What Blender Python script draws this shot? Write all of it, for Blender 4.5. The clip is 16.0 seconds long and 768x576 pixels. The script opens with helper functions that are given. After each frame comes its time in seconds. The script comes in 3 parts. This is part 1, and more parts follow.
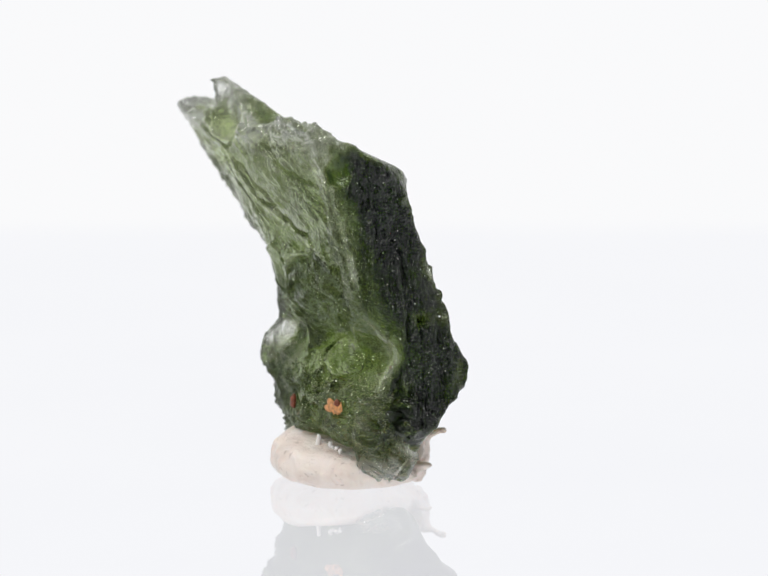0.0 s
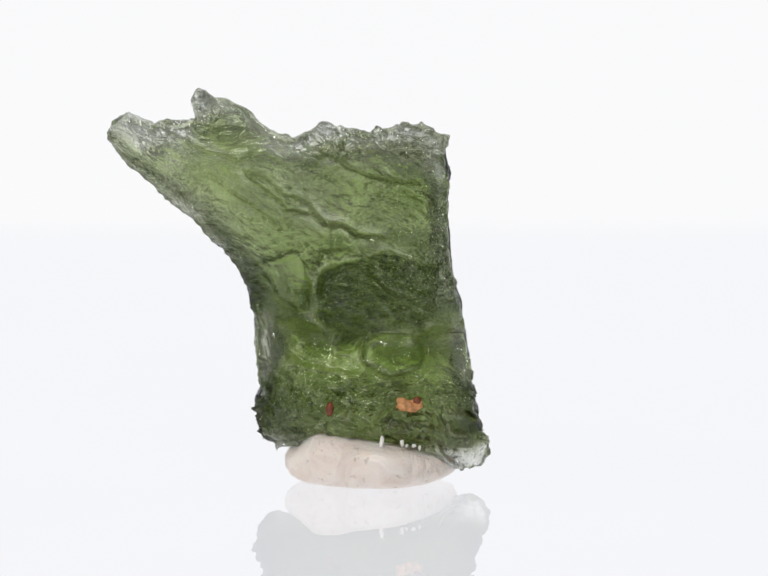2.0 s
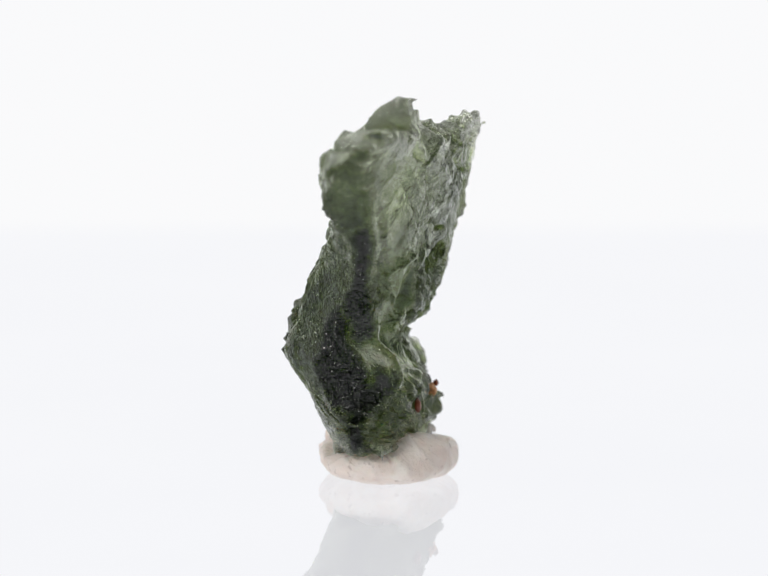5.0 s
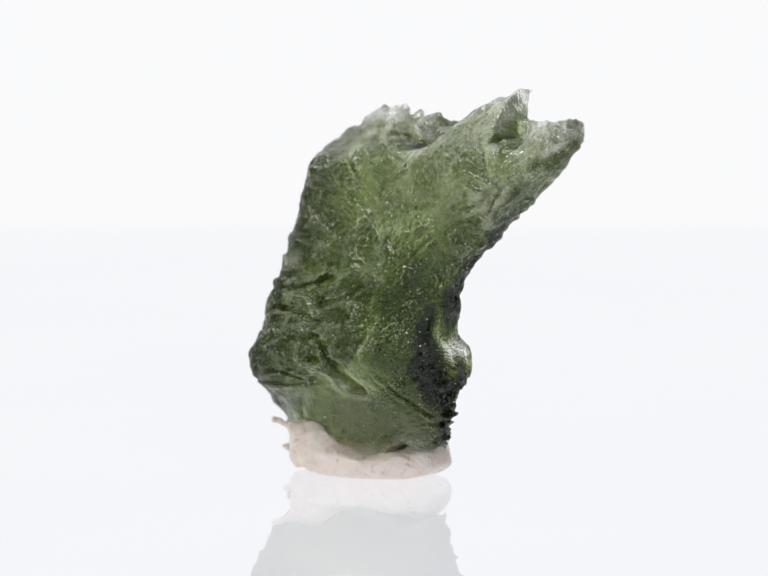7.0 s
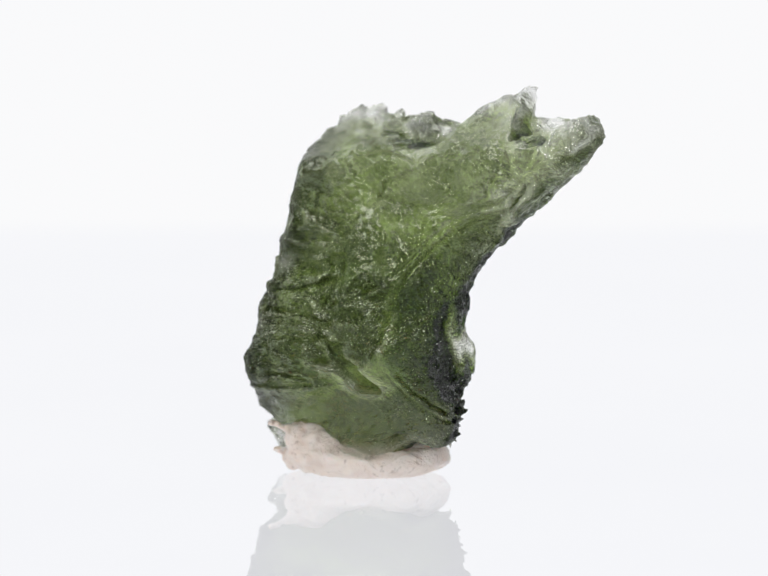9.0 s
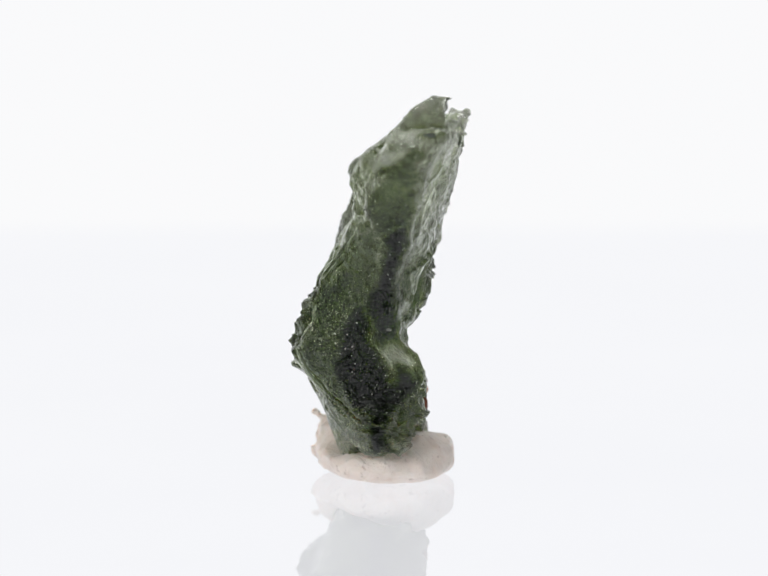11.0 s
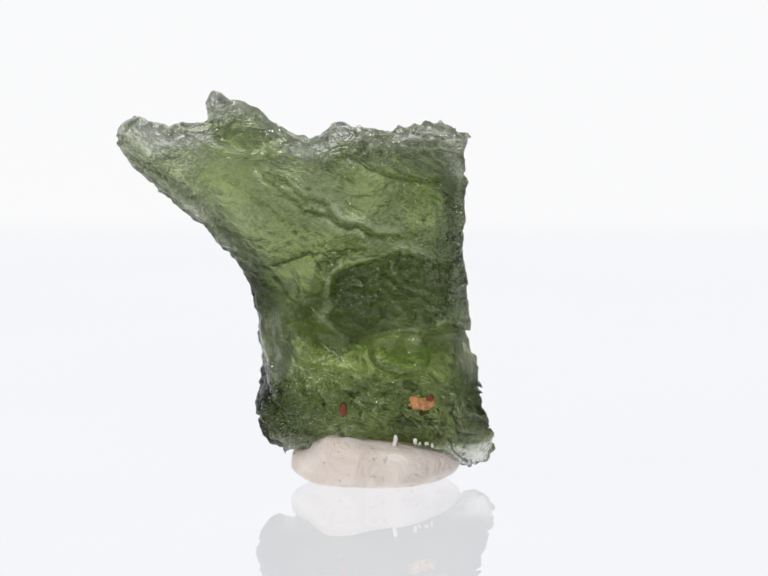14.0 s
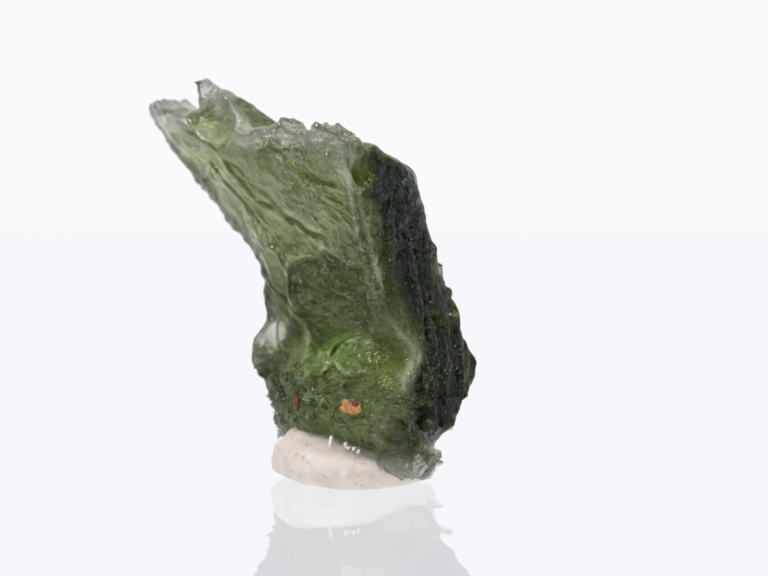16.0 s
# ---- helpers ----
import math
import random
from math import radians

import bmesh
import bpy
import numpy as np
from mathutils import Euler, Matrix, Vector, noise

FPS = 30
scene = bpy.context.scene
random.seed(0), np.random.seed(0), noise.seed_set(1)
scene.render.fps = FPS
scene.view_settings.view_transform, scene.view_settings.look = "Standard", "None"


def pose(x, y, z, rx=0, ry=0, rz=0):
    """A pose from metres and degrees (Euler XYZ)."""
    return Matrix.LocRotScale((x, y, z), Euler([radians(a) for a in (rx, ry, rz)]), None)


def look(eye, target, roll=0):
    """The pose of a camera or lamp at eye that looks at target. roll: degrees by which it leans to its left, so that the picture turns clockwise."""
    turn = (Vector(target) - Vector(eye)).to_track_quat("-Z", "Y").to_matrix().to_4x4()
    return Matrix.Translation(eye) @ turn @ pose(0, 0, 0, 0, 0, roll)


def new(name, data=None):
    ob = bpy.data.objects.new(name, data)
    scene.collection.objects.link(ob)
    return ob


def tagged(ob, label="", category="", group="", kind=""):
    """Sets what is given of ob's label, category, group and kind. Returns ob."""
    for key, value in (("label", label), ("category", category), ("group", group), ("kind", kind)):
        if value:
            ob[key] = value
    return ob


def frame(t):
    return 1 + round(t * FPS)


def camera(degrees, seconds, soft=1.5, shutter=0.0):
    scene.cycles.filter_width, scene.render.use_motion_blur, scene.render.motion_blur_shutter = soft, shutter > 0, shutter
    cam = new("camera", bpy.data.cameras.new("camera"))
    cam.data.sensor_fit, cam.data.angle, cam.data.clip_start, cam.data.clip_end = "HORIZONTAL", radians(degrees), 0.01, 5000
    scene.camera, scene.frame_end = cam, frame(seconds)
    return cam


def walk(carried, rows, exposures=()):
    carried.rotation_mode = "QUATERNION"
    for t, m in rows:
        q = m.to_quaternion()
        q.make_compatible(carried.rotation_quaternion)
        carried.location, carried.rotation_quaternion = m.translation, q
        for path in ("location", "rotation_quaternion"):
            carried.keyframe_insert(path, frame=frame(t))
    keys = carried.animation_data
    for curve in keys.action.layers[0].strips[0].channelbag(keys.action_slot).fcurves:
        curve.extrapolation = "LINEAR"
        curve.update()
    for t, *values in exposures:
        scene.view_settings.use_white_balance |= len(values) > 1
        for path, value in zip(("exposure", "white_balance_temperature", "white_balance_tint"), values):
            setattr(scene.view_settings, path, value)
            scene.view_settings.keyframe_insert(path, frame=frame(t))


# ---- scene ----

# ---------------------------------------------------------------- camera
cam = camera(11.404, 16.0)
cam.data.dof.use_dof = True
cam.data.dof.focus_distance = 0.326
cam.data.dof.aperture_fstop = 38
STAND = pose(0.00196, -0.330, 0.05877, 90 - 7.359, 0, 0)
walk(cam, [(0, STAND), (16, STAND)], exposures=[(0, 0.0), (16, 0.0)])

# ---------------------------------------------------------------- light
world = bpy.data.worlds.new("studio")
scene.world = world
world.use_nodes = True
world.node_tree.nodes["Background"].inputs["Color"].default_value = (0.95, 0.97, 1.0, 1)
world.node_tree.nodes["Background"].inputs["Strength"].default_value = 0.20


def softbox(name, eye, target, width, height, watts, colour):
    data = bpy.data.lights.new(name, "AREA")
    data.shape, data.size, data.size_y = "RECTANGLE", width, height
    data.energy, data.color = watts, colour
    ob = new(name, data)
    ob.matrix_world = look(eye, target)
    return ob


softbox("overhead_softbox", (-0.06, -0.04, 0.50), (0, 0, 0.015), 0.36, 0.28, 2.1, (1.0, 0.99, 0.98))
softbox("front_softbox", (-0.34, -0.46, 0.30), (0, 0, 0.01), 0.11, 0.11, 1.15, (1.0, 0.985, 0.97))


# ---------------------------------------------------------------- materials
def material(name):
    m = bpy.data.materials.new(name)
    m.use_nodes = True
    m.node_tree.nodes.clear()
    return m, m.node_tree.nodes, m.node_tree.links


def node(nodes, kind, **inputs):
    n = nodes.new(kind)
    for key, value in inputs.items():
        n.inputs[key.replace("_", " ")].default_value = value
    return n


def ramp(nodes, stops):
    n = nodes.new("ShaderNodeValToRGB")
    while len(n.color_ramp.elements) < len(stops):
        n.color_ramp.elements.new(0.5)
    for e, (at, col) in zip(n.color_ramp.elements, stops):
        e.position, e.color = at, (*col, 1)
    return n


def glass_stone():
    """Rough, pitted natural green glass."""
    m, ns, ln = material("green_tektite_glass")
    co = ns.new("ShaderNodeTexCoord")
    big = node(ns, "ShaderNodeTexNoise", Scale=190.0, Detail=4.0, Distortion=0.8)
    flow = node(ns, "ShaderNodeTexNoise", Scale=420.0, Detail=4.0, Distortion=1.2)
    crease = node(ns, "ShaderNodeTexNoise", Scale=520.0, Detail=5.0, Distortion=1.0)
    crease.noise_type = "RIDGED_MULTIFRACTAL"
    shelf = node(ns, "ShaderNodeTexNoise", Scale=210.0, Detail=6.0, Distortion=1.8)
    shelf.noise_type = "RIDGED_MULTIFRACTAL"
    pits = node(ns, "ShaderNodeTexVoronoi", Scale=4300.0)
    fine = node(ns, "ShaderNodeTexNoise", Scale=6500.0, Detail=2.0)
    dirt_and_shade = node(ns, "ShaderNodeTexNoise", Scale=2300.0, Detail=3.0)
    glint_noise = node(ns, "ShaderNodeTexNoise", Scale=5000.0, Detail=1.5)
    glint_clumps = node(ns, "ShaderNodeTexNoise", Scale=330.0, Detail=2.0)
    for t in (big, flow, crease, shelf, pits, fine, dirt_and_shade, glint_noise, glint_clumps):
        ln.new(co.outputs["Object"], t.inputs["Vector"])

    def value(operation, one, two):
        n = ns.new("ShaderNodeMath")
        n.operation = operation
        for k, q in enumerate((one, two)):
            if isinstance(q, (int, float)):
                n.inputs[k].default_value = q
            else:
                ln.new(q, n.inputs[k])
        return n.outputs["Value"]

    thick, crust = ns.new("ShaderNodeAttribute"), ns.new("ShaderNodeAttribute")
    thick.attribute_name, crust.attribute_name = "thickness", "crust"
    # light lost in thick glass, baked into its colour: absorption for each millimetre
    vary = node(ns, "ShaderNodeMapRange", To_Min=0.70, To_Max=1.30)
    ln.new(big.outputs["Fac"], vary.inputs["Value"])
    # steeper for long paths, which paints the side faces dark
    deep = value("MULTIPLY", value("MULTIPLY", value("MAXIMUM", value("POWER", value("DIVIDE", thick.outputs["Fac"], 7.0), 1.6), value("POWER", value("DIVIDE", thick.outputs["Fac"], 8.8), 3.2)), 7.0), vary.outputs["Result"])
    # darkness painted into creases, pits and specks, for light the relief turns away
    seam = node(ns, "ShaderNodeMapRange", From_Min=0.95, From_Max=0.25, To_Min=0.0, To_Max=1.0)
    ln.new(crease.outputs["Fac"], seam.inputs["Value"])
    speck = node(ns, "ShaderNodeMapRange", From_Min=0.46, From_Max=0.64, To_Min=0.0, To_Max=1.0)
    ln.new(dirt_and_shade.outputs["Fac"], speck.inputs["Value"])
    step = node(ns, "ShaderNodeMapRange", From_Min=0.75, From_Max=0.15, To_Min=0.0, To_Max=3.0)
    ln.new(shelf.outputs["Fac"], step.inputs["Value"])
    painted_dark = value("MULTIPLY", value("ADD", step.outputs["Result"], value("ADD", value("MULTIPLY", seam.outputs["Result"], 3.5), value("MULTIPLY", speck.outputs["Result"], 6.0))), crust.outputs["Fac"])
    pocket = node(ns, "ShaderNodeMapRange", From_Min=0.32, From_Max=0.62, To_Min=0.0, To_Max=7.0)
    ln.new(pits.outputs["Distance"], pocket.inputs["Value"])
    painted_dark = value("ADD", painted_dark, value("MULTIPLY", pocket.outputs["Result"], value("ADD", value("MULTIPLY", crust.outputs["Fac"], 1.0), 0.08)))
    # the painted darkness fades out on thin rims, which let light through
    rim_fade = node(ns, "ShaderNodeMapRange", From_Min=1.0, From_Max=4.5, To_Min=0.08, To_Max=1.0)
    ln.new(thick.outputs["Fac"], rim_fade.inputs["Value"])
    painted_dark = value("MULTIPLY", painted_dark, rim_fade.outputs["Result"])
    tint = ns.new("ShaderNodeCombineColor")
    for channel, per_mm, shade_tint in zip(("Red", "Green", "Blue"), (0.160, 0.122, 0.285), (0.88, 0.885, 0.865)):
        ln.new(value("MULTIPLY", value("POWER", math.exp(-per_mm), deep), value("POWER", shade_tint, painted_dark)), tint.inputs[channel])
    b0 = node(ns, "ShaderNodeBump", Strength=1.0, Distance=0.0005)
    b1 = node(ns, "ShaderNodeBump", Strength=1.0, Distance=0.00052)
    # thin layers broken off one above the other, drawn out along the flow
    spread = ns.new("ShaderNodeVectorMath")
    spread.operation = "MULTIPLY"
    spread.inputs[1].default_value = (0.45, 1.0, 1.0)
    turned = ns.new("ShaderNodeVectorRotate")
    turned.rotation_type = "Y_AXIS"
    turned.inputs["Angle"].default_value = -radians(28)
    layer = node(ns, "ShaderNodeTexNoise", Scale=330.0, Detail=4.0, Distortion=0.6)
    ln.new(co.outputs["Object"], turned.inputs["Vector"])
    ln.new(turned.outputs["Vector"], spread.inputs[0])
    ln.new(spread.outputs["Vector"], layer.inputs["Vector"])
    tread = value("FRACT", value("MULTIPLY", layer.outputs["Fac"], 11.0), 0.0)
    ln.new(value("MULTIPLY", value("ADD", shelf.outputs["Fac"], value("MULTIPLY", tread, 0.32)), crust.outputs["Fac"]), b0.inputs["Height"])
    ln.new(b0.outputs["Normal"], b1.inputs["Normal"])
    b2 = node(ns, "ShaderNodeBump", Strength=1.0, Distance=0.00014)
    b3 = node(ns, "ShaderNodeBump", Strength=0.35, Distance=0.00006)
    coarse = value("ADD", value("MULTIPLY", crease.outputs["Fac"], crust.outputs["Fac"]), value("MULTIPLY", flow.outputs["Fac"], 1.0))
    grain = value("MULTIPLY", pits.outputs["Distance"], value("ADD", value("MULTIPLY", crust.outputs["Fac"], 0.8), 0.2))
    ln.new(coarse, b1.inputs["Height"])
    ln.new(grain, b2.inputs["Height"])
    ln.new(fine.outputs["Fac"], b3.inputs["Height"])
    ln.new(b1.outputs["Normal"], b2.inputs["Normal"])
    ln.new(b2.outputs["Normal"], b3.inputs["Normal"])
    p = node(ns, "ShaderNodeBsdfPrincipled", IOR=1.49)
    ln.new(value("SUBTRACT", 0.96, value("MULTIPLY", crust.outputs["Fac"], 0.14)), p.inputs["Transmission Weight"])
    p.inputs["Coat Weight"].default_value = 0.12
    p.inputs["Coat Roughness"].default_value = 0.12
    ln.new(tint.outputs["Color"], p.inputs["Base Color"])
    ln.new(value("ADD", value("MULTIPLY", crust.outputs["Fac"], 0.10), 0.03), p.inputs["Roughness"])
    ln.new(b3.outputs["Normal"], p.inputs["Normal"])
    ln.new(b3.outputs["Normal"], p.inputs["Coat Normal"])
    # pale flecks painted on the crust in place of its glints, in drifts
    level = value("ADD", value("ADD", glint_noise.outputs["Fac"], value("MULTIPLY", glint_clumps.outputs["Fac"], 0.08)), value("MULTIPLY", crust.outputs["Fac"], 0.075))
    fleck = node(ns, "ShaderNodeMapRange", From_Min=0.86, From_Max=0.885)
    ln.new(level, fleck.inputs["Value"])
    painted_glints = node(ns, "ShaderNodeBsdfDiffuse", Color=(0.72, 0.74, 0.68, 1))
    mix = ns.new("ShaderNodeMixShader")
    ln.new(value("MULTIPLY", fleck.outputs["Result"], 0.7), mix.inputs["Fac"])
    ln.new(p.outputs["BSDF"], mix.inputs[1])
    ln.new(painted_glints.outputs["BSDF"], mix.inputs[2])
    out = ns.new("ShaderNodeOutputMaterial")
    ln.new(mix.outputs["Shader"], out.inputs["Surface"])
    return m


def putty_material():
    m, ns, ln = material("beige_putty")
    co = ns.new("ShaderNodeTexCoord")
    cloud = node(ns, "ShaderNodeTexNoise", Scale=330.0, Detail=6.0, Distortion=1.5)
    speck = node(ns, "ShaderNodeTexNoise", Scale=1500.0, Detail=2.0)
    fine = node(ns, "ShaderNodeTexNoise", Scale=2200.0, Detail=4.0)
    for t in (cloud, speck, fine):
        ln.new(co.outputs["Object"], t.inputs["Vector"])
    col = ramp(ns, [(0.3, (0.74, 0.63, 0.56)), (0.55, (0.83, 0.74, 0.67)), (0.8, (0.88, 0.81, 0.75))])
    ln.new(cloud.outputs["Fac"], col.inputs["Fac"])
    # dark specks in the putty itself
    dirt_and_shade = ramp(ns, [(0.62, (1, 1, 1)), (0.72, (0.55, 0.50, 0.47))])
    ln.new(speck.outputs["Fac"], dirt_and_shade.inputs["Fac"])
    mix = ns.new("ShaderNodeMixRGB")
    mix.blend_type = "MULTIPLY"
    mix.inputs["Fac"].default_value = 0.6
    ln.new(col.outputs["Color"], mix.inputs["Color1"])
    ln.new(dirt_and_shade.outputs["Color"], mix.inputs["Color2"])
    b1 = node(ns, "ShaderNodeBump", Strength=0.8, Distance=0.0009)
    b2 = node(ns, "ShaderNodeBump", Strength=0.6, Distance=0.0002)
    ln.new(cloud.outputs["Fac"], b1.inputs["Height"])
    ln.new(fine.outputs["Fac"], b2.inputs["Height"])
    ln.new(b1.outputs["Normal"], b2.inputs["Normal"])
    p = node(ns, "ShaderNodeBsdfPrincipled", Roughness=0.48)
    p.inputs["Subsurface Weight"].default_value = 0.3
    p.inputs["Subsurface Radius"].default_value = (0.0012, 0.0008, 0.0006)
    p.inputs["Subsurface Scale"].default_value = 1.0
    ln.new(mix.outputs["Color"], p.inputs["Base Color"])
    ln.new(b2.outputs["Normal"], p.inputs["Normal"])
    out = ns.new("ShaderNodeOutputMaterial")
    ln.new(p.outputs["BSDF"], out.inputs["Surface"])
    return m


def plain(name, colour, roughness, scale=900.0, spread=0.12, bump=0.2):
    m, ns, ln = material(name)
    co = ns.new("ShaderNodeTexCoord")
    cloud = node(ns, "ShaderNodeTexNoise", Scale=scale, Detail=4.0)
    ln.new(co.outputs["Object"], cloud.inputs["Vector"])
    low = tuple(c * (1 - spread) for c in colour)
    high = tuple(min(1, c * (1 + spread)) for c in colour)
    col = ramp(ns, [(0.3, low), (0.7, high)])
    ln.new(cloud.outputs["Fac"], col.inputs["Fac"])
    b = node(ns, "ShaderNodeBump", Strength=bump, Distance=0.0002)
    ln.new(cloud.outputs["Fac"], b.inputs["Height"])
    p = node(ns, "ShaderNodeBsdfPrincipled", Roughness=roughness)
    ln.new(col.outputs["Color"], p.inputs["Base Color"])
    ln.new(b.outputs["Normal"], p.inputs["Normal"])
    out = ns.new("ShaderNodeOutputMaterial")
    ln.new(p.outputs["BSDF"], out.inputs["Surface"])
    return m


def sheet_material():
    """Clear polished sheet: see-through with mirror gloss."""
    m, ns, ln = material("clear_acrylic")
    f = node(ns, "ShaderNodeFresnel", IOR=1.24)
    g = node(ns, "ShaderNodeBsdfGlossy", Color=(1, 1, 1, 1), Roughness=0.0)
    t = node(ns, "ShaderNodeBsdfTransparent")
    mix = ns.new("ShaderNodeMixShader")
    ln.new(f.outputs["Fac"], mix.inputs["Fac"])
    ln.new(t.outputs["BSDF"], mix.inputs[1])
    ln.new(g.outputs["BSDF"], mix.inputs[2])
    out = ns.new("ShaderNodeOutputMaterial")
    ln.new(mix.outputs["Shader"], out.inputs["Surface"])
    return m


def board_material():
    """Glossy white light table, lit evenly from below."""
    m, ns, ln = material("white_light_table")
    co = ns.new("ShaderNodeTexCoord")
    cloud = node(ns, "ShaderNodeTexNoise", Scale=14.0, Detail=3.0)
    ln.new(co.outputs["Object"], cloud.inputs["Vector"])
    col = ramp(ns, [(0.3, (0.885, 0.895, 0.935)), (0.7, (0.915, 0.922, 0.955))])
    ln.new(cloud.outputs["Fac"], col.inputs["Fac"])
    d = node(ns, "ShaderNodeEmission", Strength=1.0)
    ln.new(col.outputs["Color"], d.inputs["Color"])
    f = node(ns, "ShaderNodeFresnel", IOR=1.24)
    g = node(ns, "ShaderNodeBsdfGlossy", Color=(1, 1, 1, 1), Roughness=0.02)
    mix = ns.new("ShaderNodeMixShader")
    ln.new(f.outputs["Fac"], mix.inputs["Fac"])
    ln.new(d.outputs["Emission"], mix.inputs[1])
    ln.new(g.outputs["BSDF"], mix.inputs[2])
    out = ns.new("ShaderNodeOutputMaterial")
    ln.new(mix.outputs["Shader"], out.inputs["Surface"])
    return m


def backdrop_material():
    """Backlit white diffuser cloth: it glows evenly, a little cooler and dimmer at the foot."""
    m, ns, ln = material("backlit_white_diffuser")
    co = ns.new("ShaderNodeTexCoord")
    cloud = node(ns, "ShaderNodeTexNoise", Scale=5.0, Detail=2.0)
    ln.new(co.outputs["Object"], cloud.inputs["Vector"])
    col = ramp(ns, [(0.3, (0.945, 0.948, 0.962)), (0.7, (0.965, 0.965, 0.97))])
    ln.new(cloud.outputs["Fac"], col.inputs["Fac"])
    e = node(ns, "ShaderNodeEmission", Strength=1.0)
    ln.new(col.outputs["Color"], e.inputs["Color"])
    out = ns.new("ShaderNodeOutputMaterial")
    ln.new(e.outputs["Emission"], out.inputs["Surface"])
    return m


STONE, PUTTY = glass_stone(), putty_material()
RUST = plain("rust_orange_crust", (0.55, 0.26, 0.10), 0.6, 2500.0, 0.5, 0.6)
DEEP = plain("dark_red_brown_hollow", (0.16, 0.035, 0.01), 0.4, 2500.0, 0.4, 0.4)
SHARD = plain("white_putty_thread", (0.86, 0.83, 0.80), 0.5, 1500.0, 0.05, 0.3)
SHEET, BOARD, DROP = sheet_material(), board_material(), backdrop_material()


# ---------------------------------------------------------------- mesh tools
def part(name, bm, mat, parent=None, label=""):
    me = bpy.data.meshes.new(name)
    bm.to_mesh(me)
    bm.free()
    return mesh_part(name, me, mat, parent, label)


def mesh_part(name, me, mat, parent=None, label=""):
    me.materials.append(mat)
    for poly in me.polygons:
        poly.use_smooth = True
    ob = new(name, me)
    if parent is not None:
        ob.parent = parent
    if label:
        ob["label"] = label
    return ob


class Lumps:
    """Smooth 3D value noise on arrays, in about -1 to 1."""

    def __init__(self, seed):
        self.table = np.random.RandomState(seed).uniform(-1, 1, (32, 32, 32))

    def at(self, x, y, z):
        i, j, k = np.floor(x).astype(int), np.floor(y).astype(int), np.floor(z).astype(int)
        u, v, w = x - i, y - j, z - k
        u, v, w = (q * q * (3 - 2 * q) for q in (u, v, w))
        total = 0
        for a in (0, 1):
            for b in (0, 1):
                for c in (0, 1):
                    weight = (u if a else 1 - u) * (v if b else 1 - v) * (w if c else 1 - w)
                    total = total + weight * self.table[(i + a) & 31, (j + b) & 31, (k + c) & 31]
        return total

    def fractal(self, x, y, z, octaves=3):
        total, gain = 0, 1.0
        for n in range(octaves):
            total = total + gain * self.at(x + 7.3 * n, y + 3.1 * n, z + 5.7 * n)
            x, y, z, gain = x * 2.03, y * 2.03, z * 2.03, gain * 0.5
        return total


class Bowls:
    """Distance to the nearest of scattered points, one to a unit cell: bowls that meet in sharp ridges. About 0 to 1."""

    def __init__(self, seed):
        self.table = np.random.RandomState(seed).uniform(0.1, 0.9, (16, 16, 16, 3))

    def at(self, x, y, z):
        i, j, k = np.floor(x).astype(int), np.floor(y).astype(int), np.floor(z).astype(int)
        best = np.full(x.shape, 9.0)
        for a in (-1, 0, 1):
            for b in (-1, 0, 1):
                for c in (-1, 0, 1):
                    p = self.table[(i + a) & 15, (j + b) & 15, (k + c) & 15]
                    best = np.minimum(best, (i + a + p[:, 0] - x) ** 2 + (j + b + p[:, 1] - y) ** 2 + (k + c + p[:, 2] - z) ** 2)
        return np.sqrt(best)


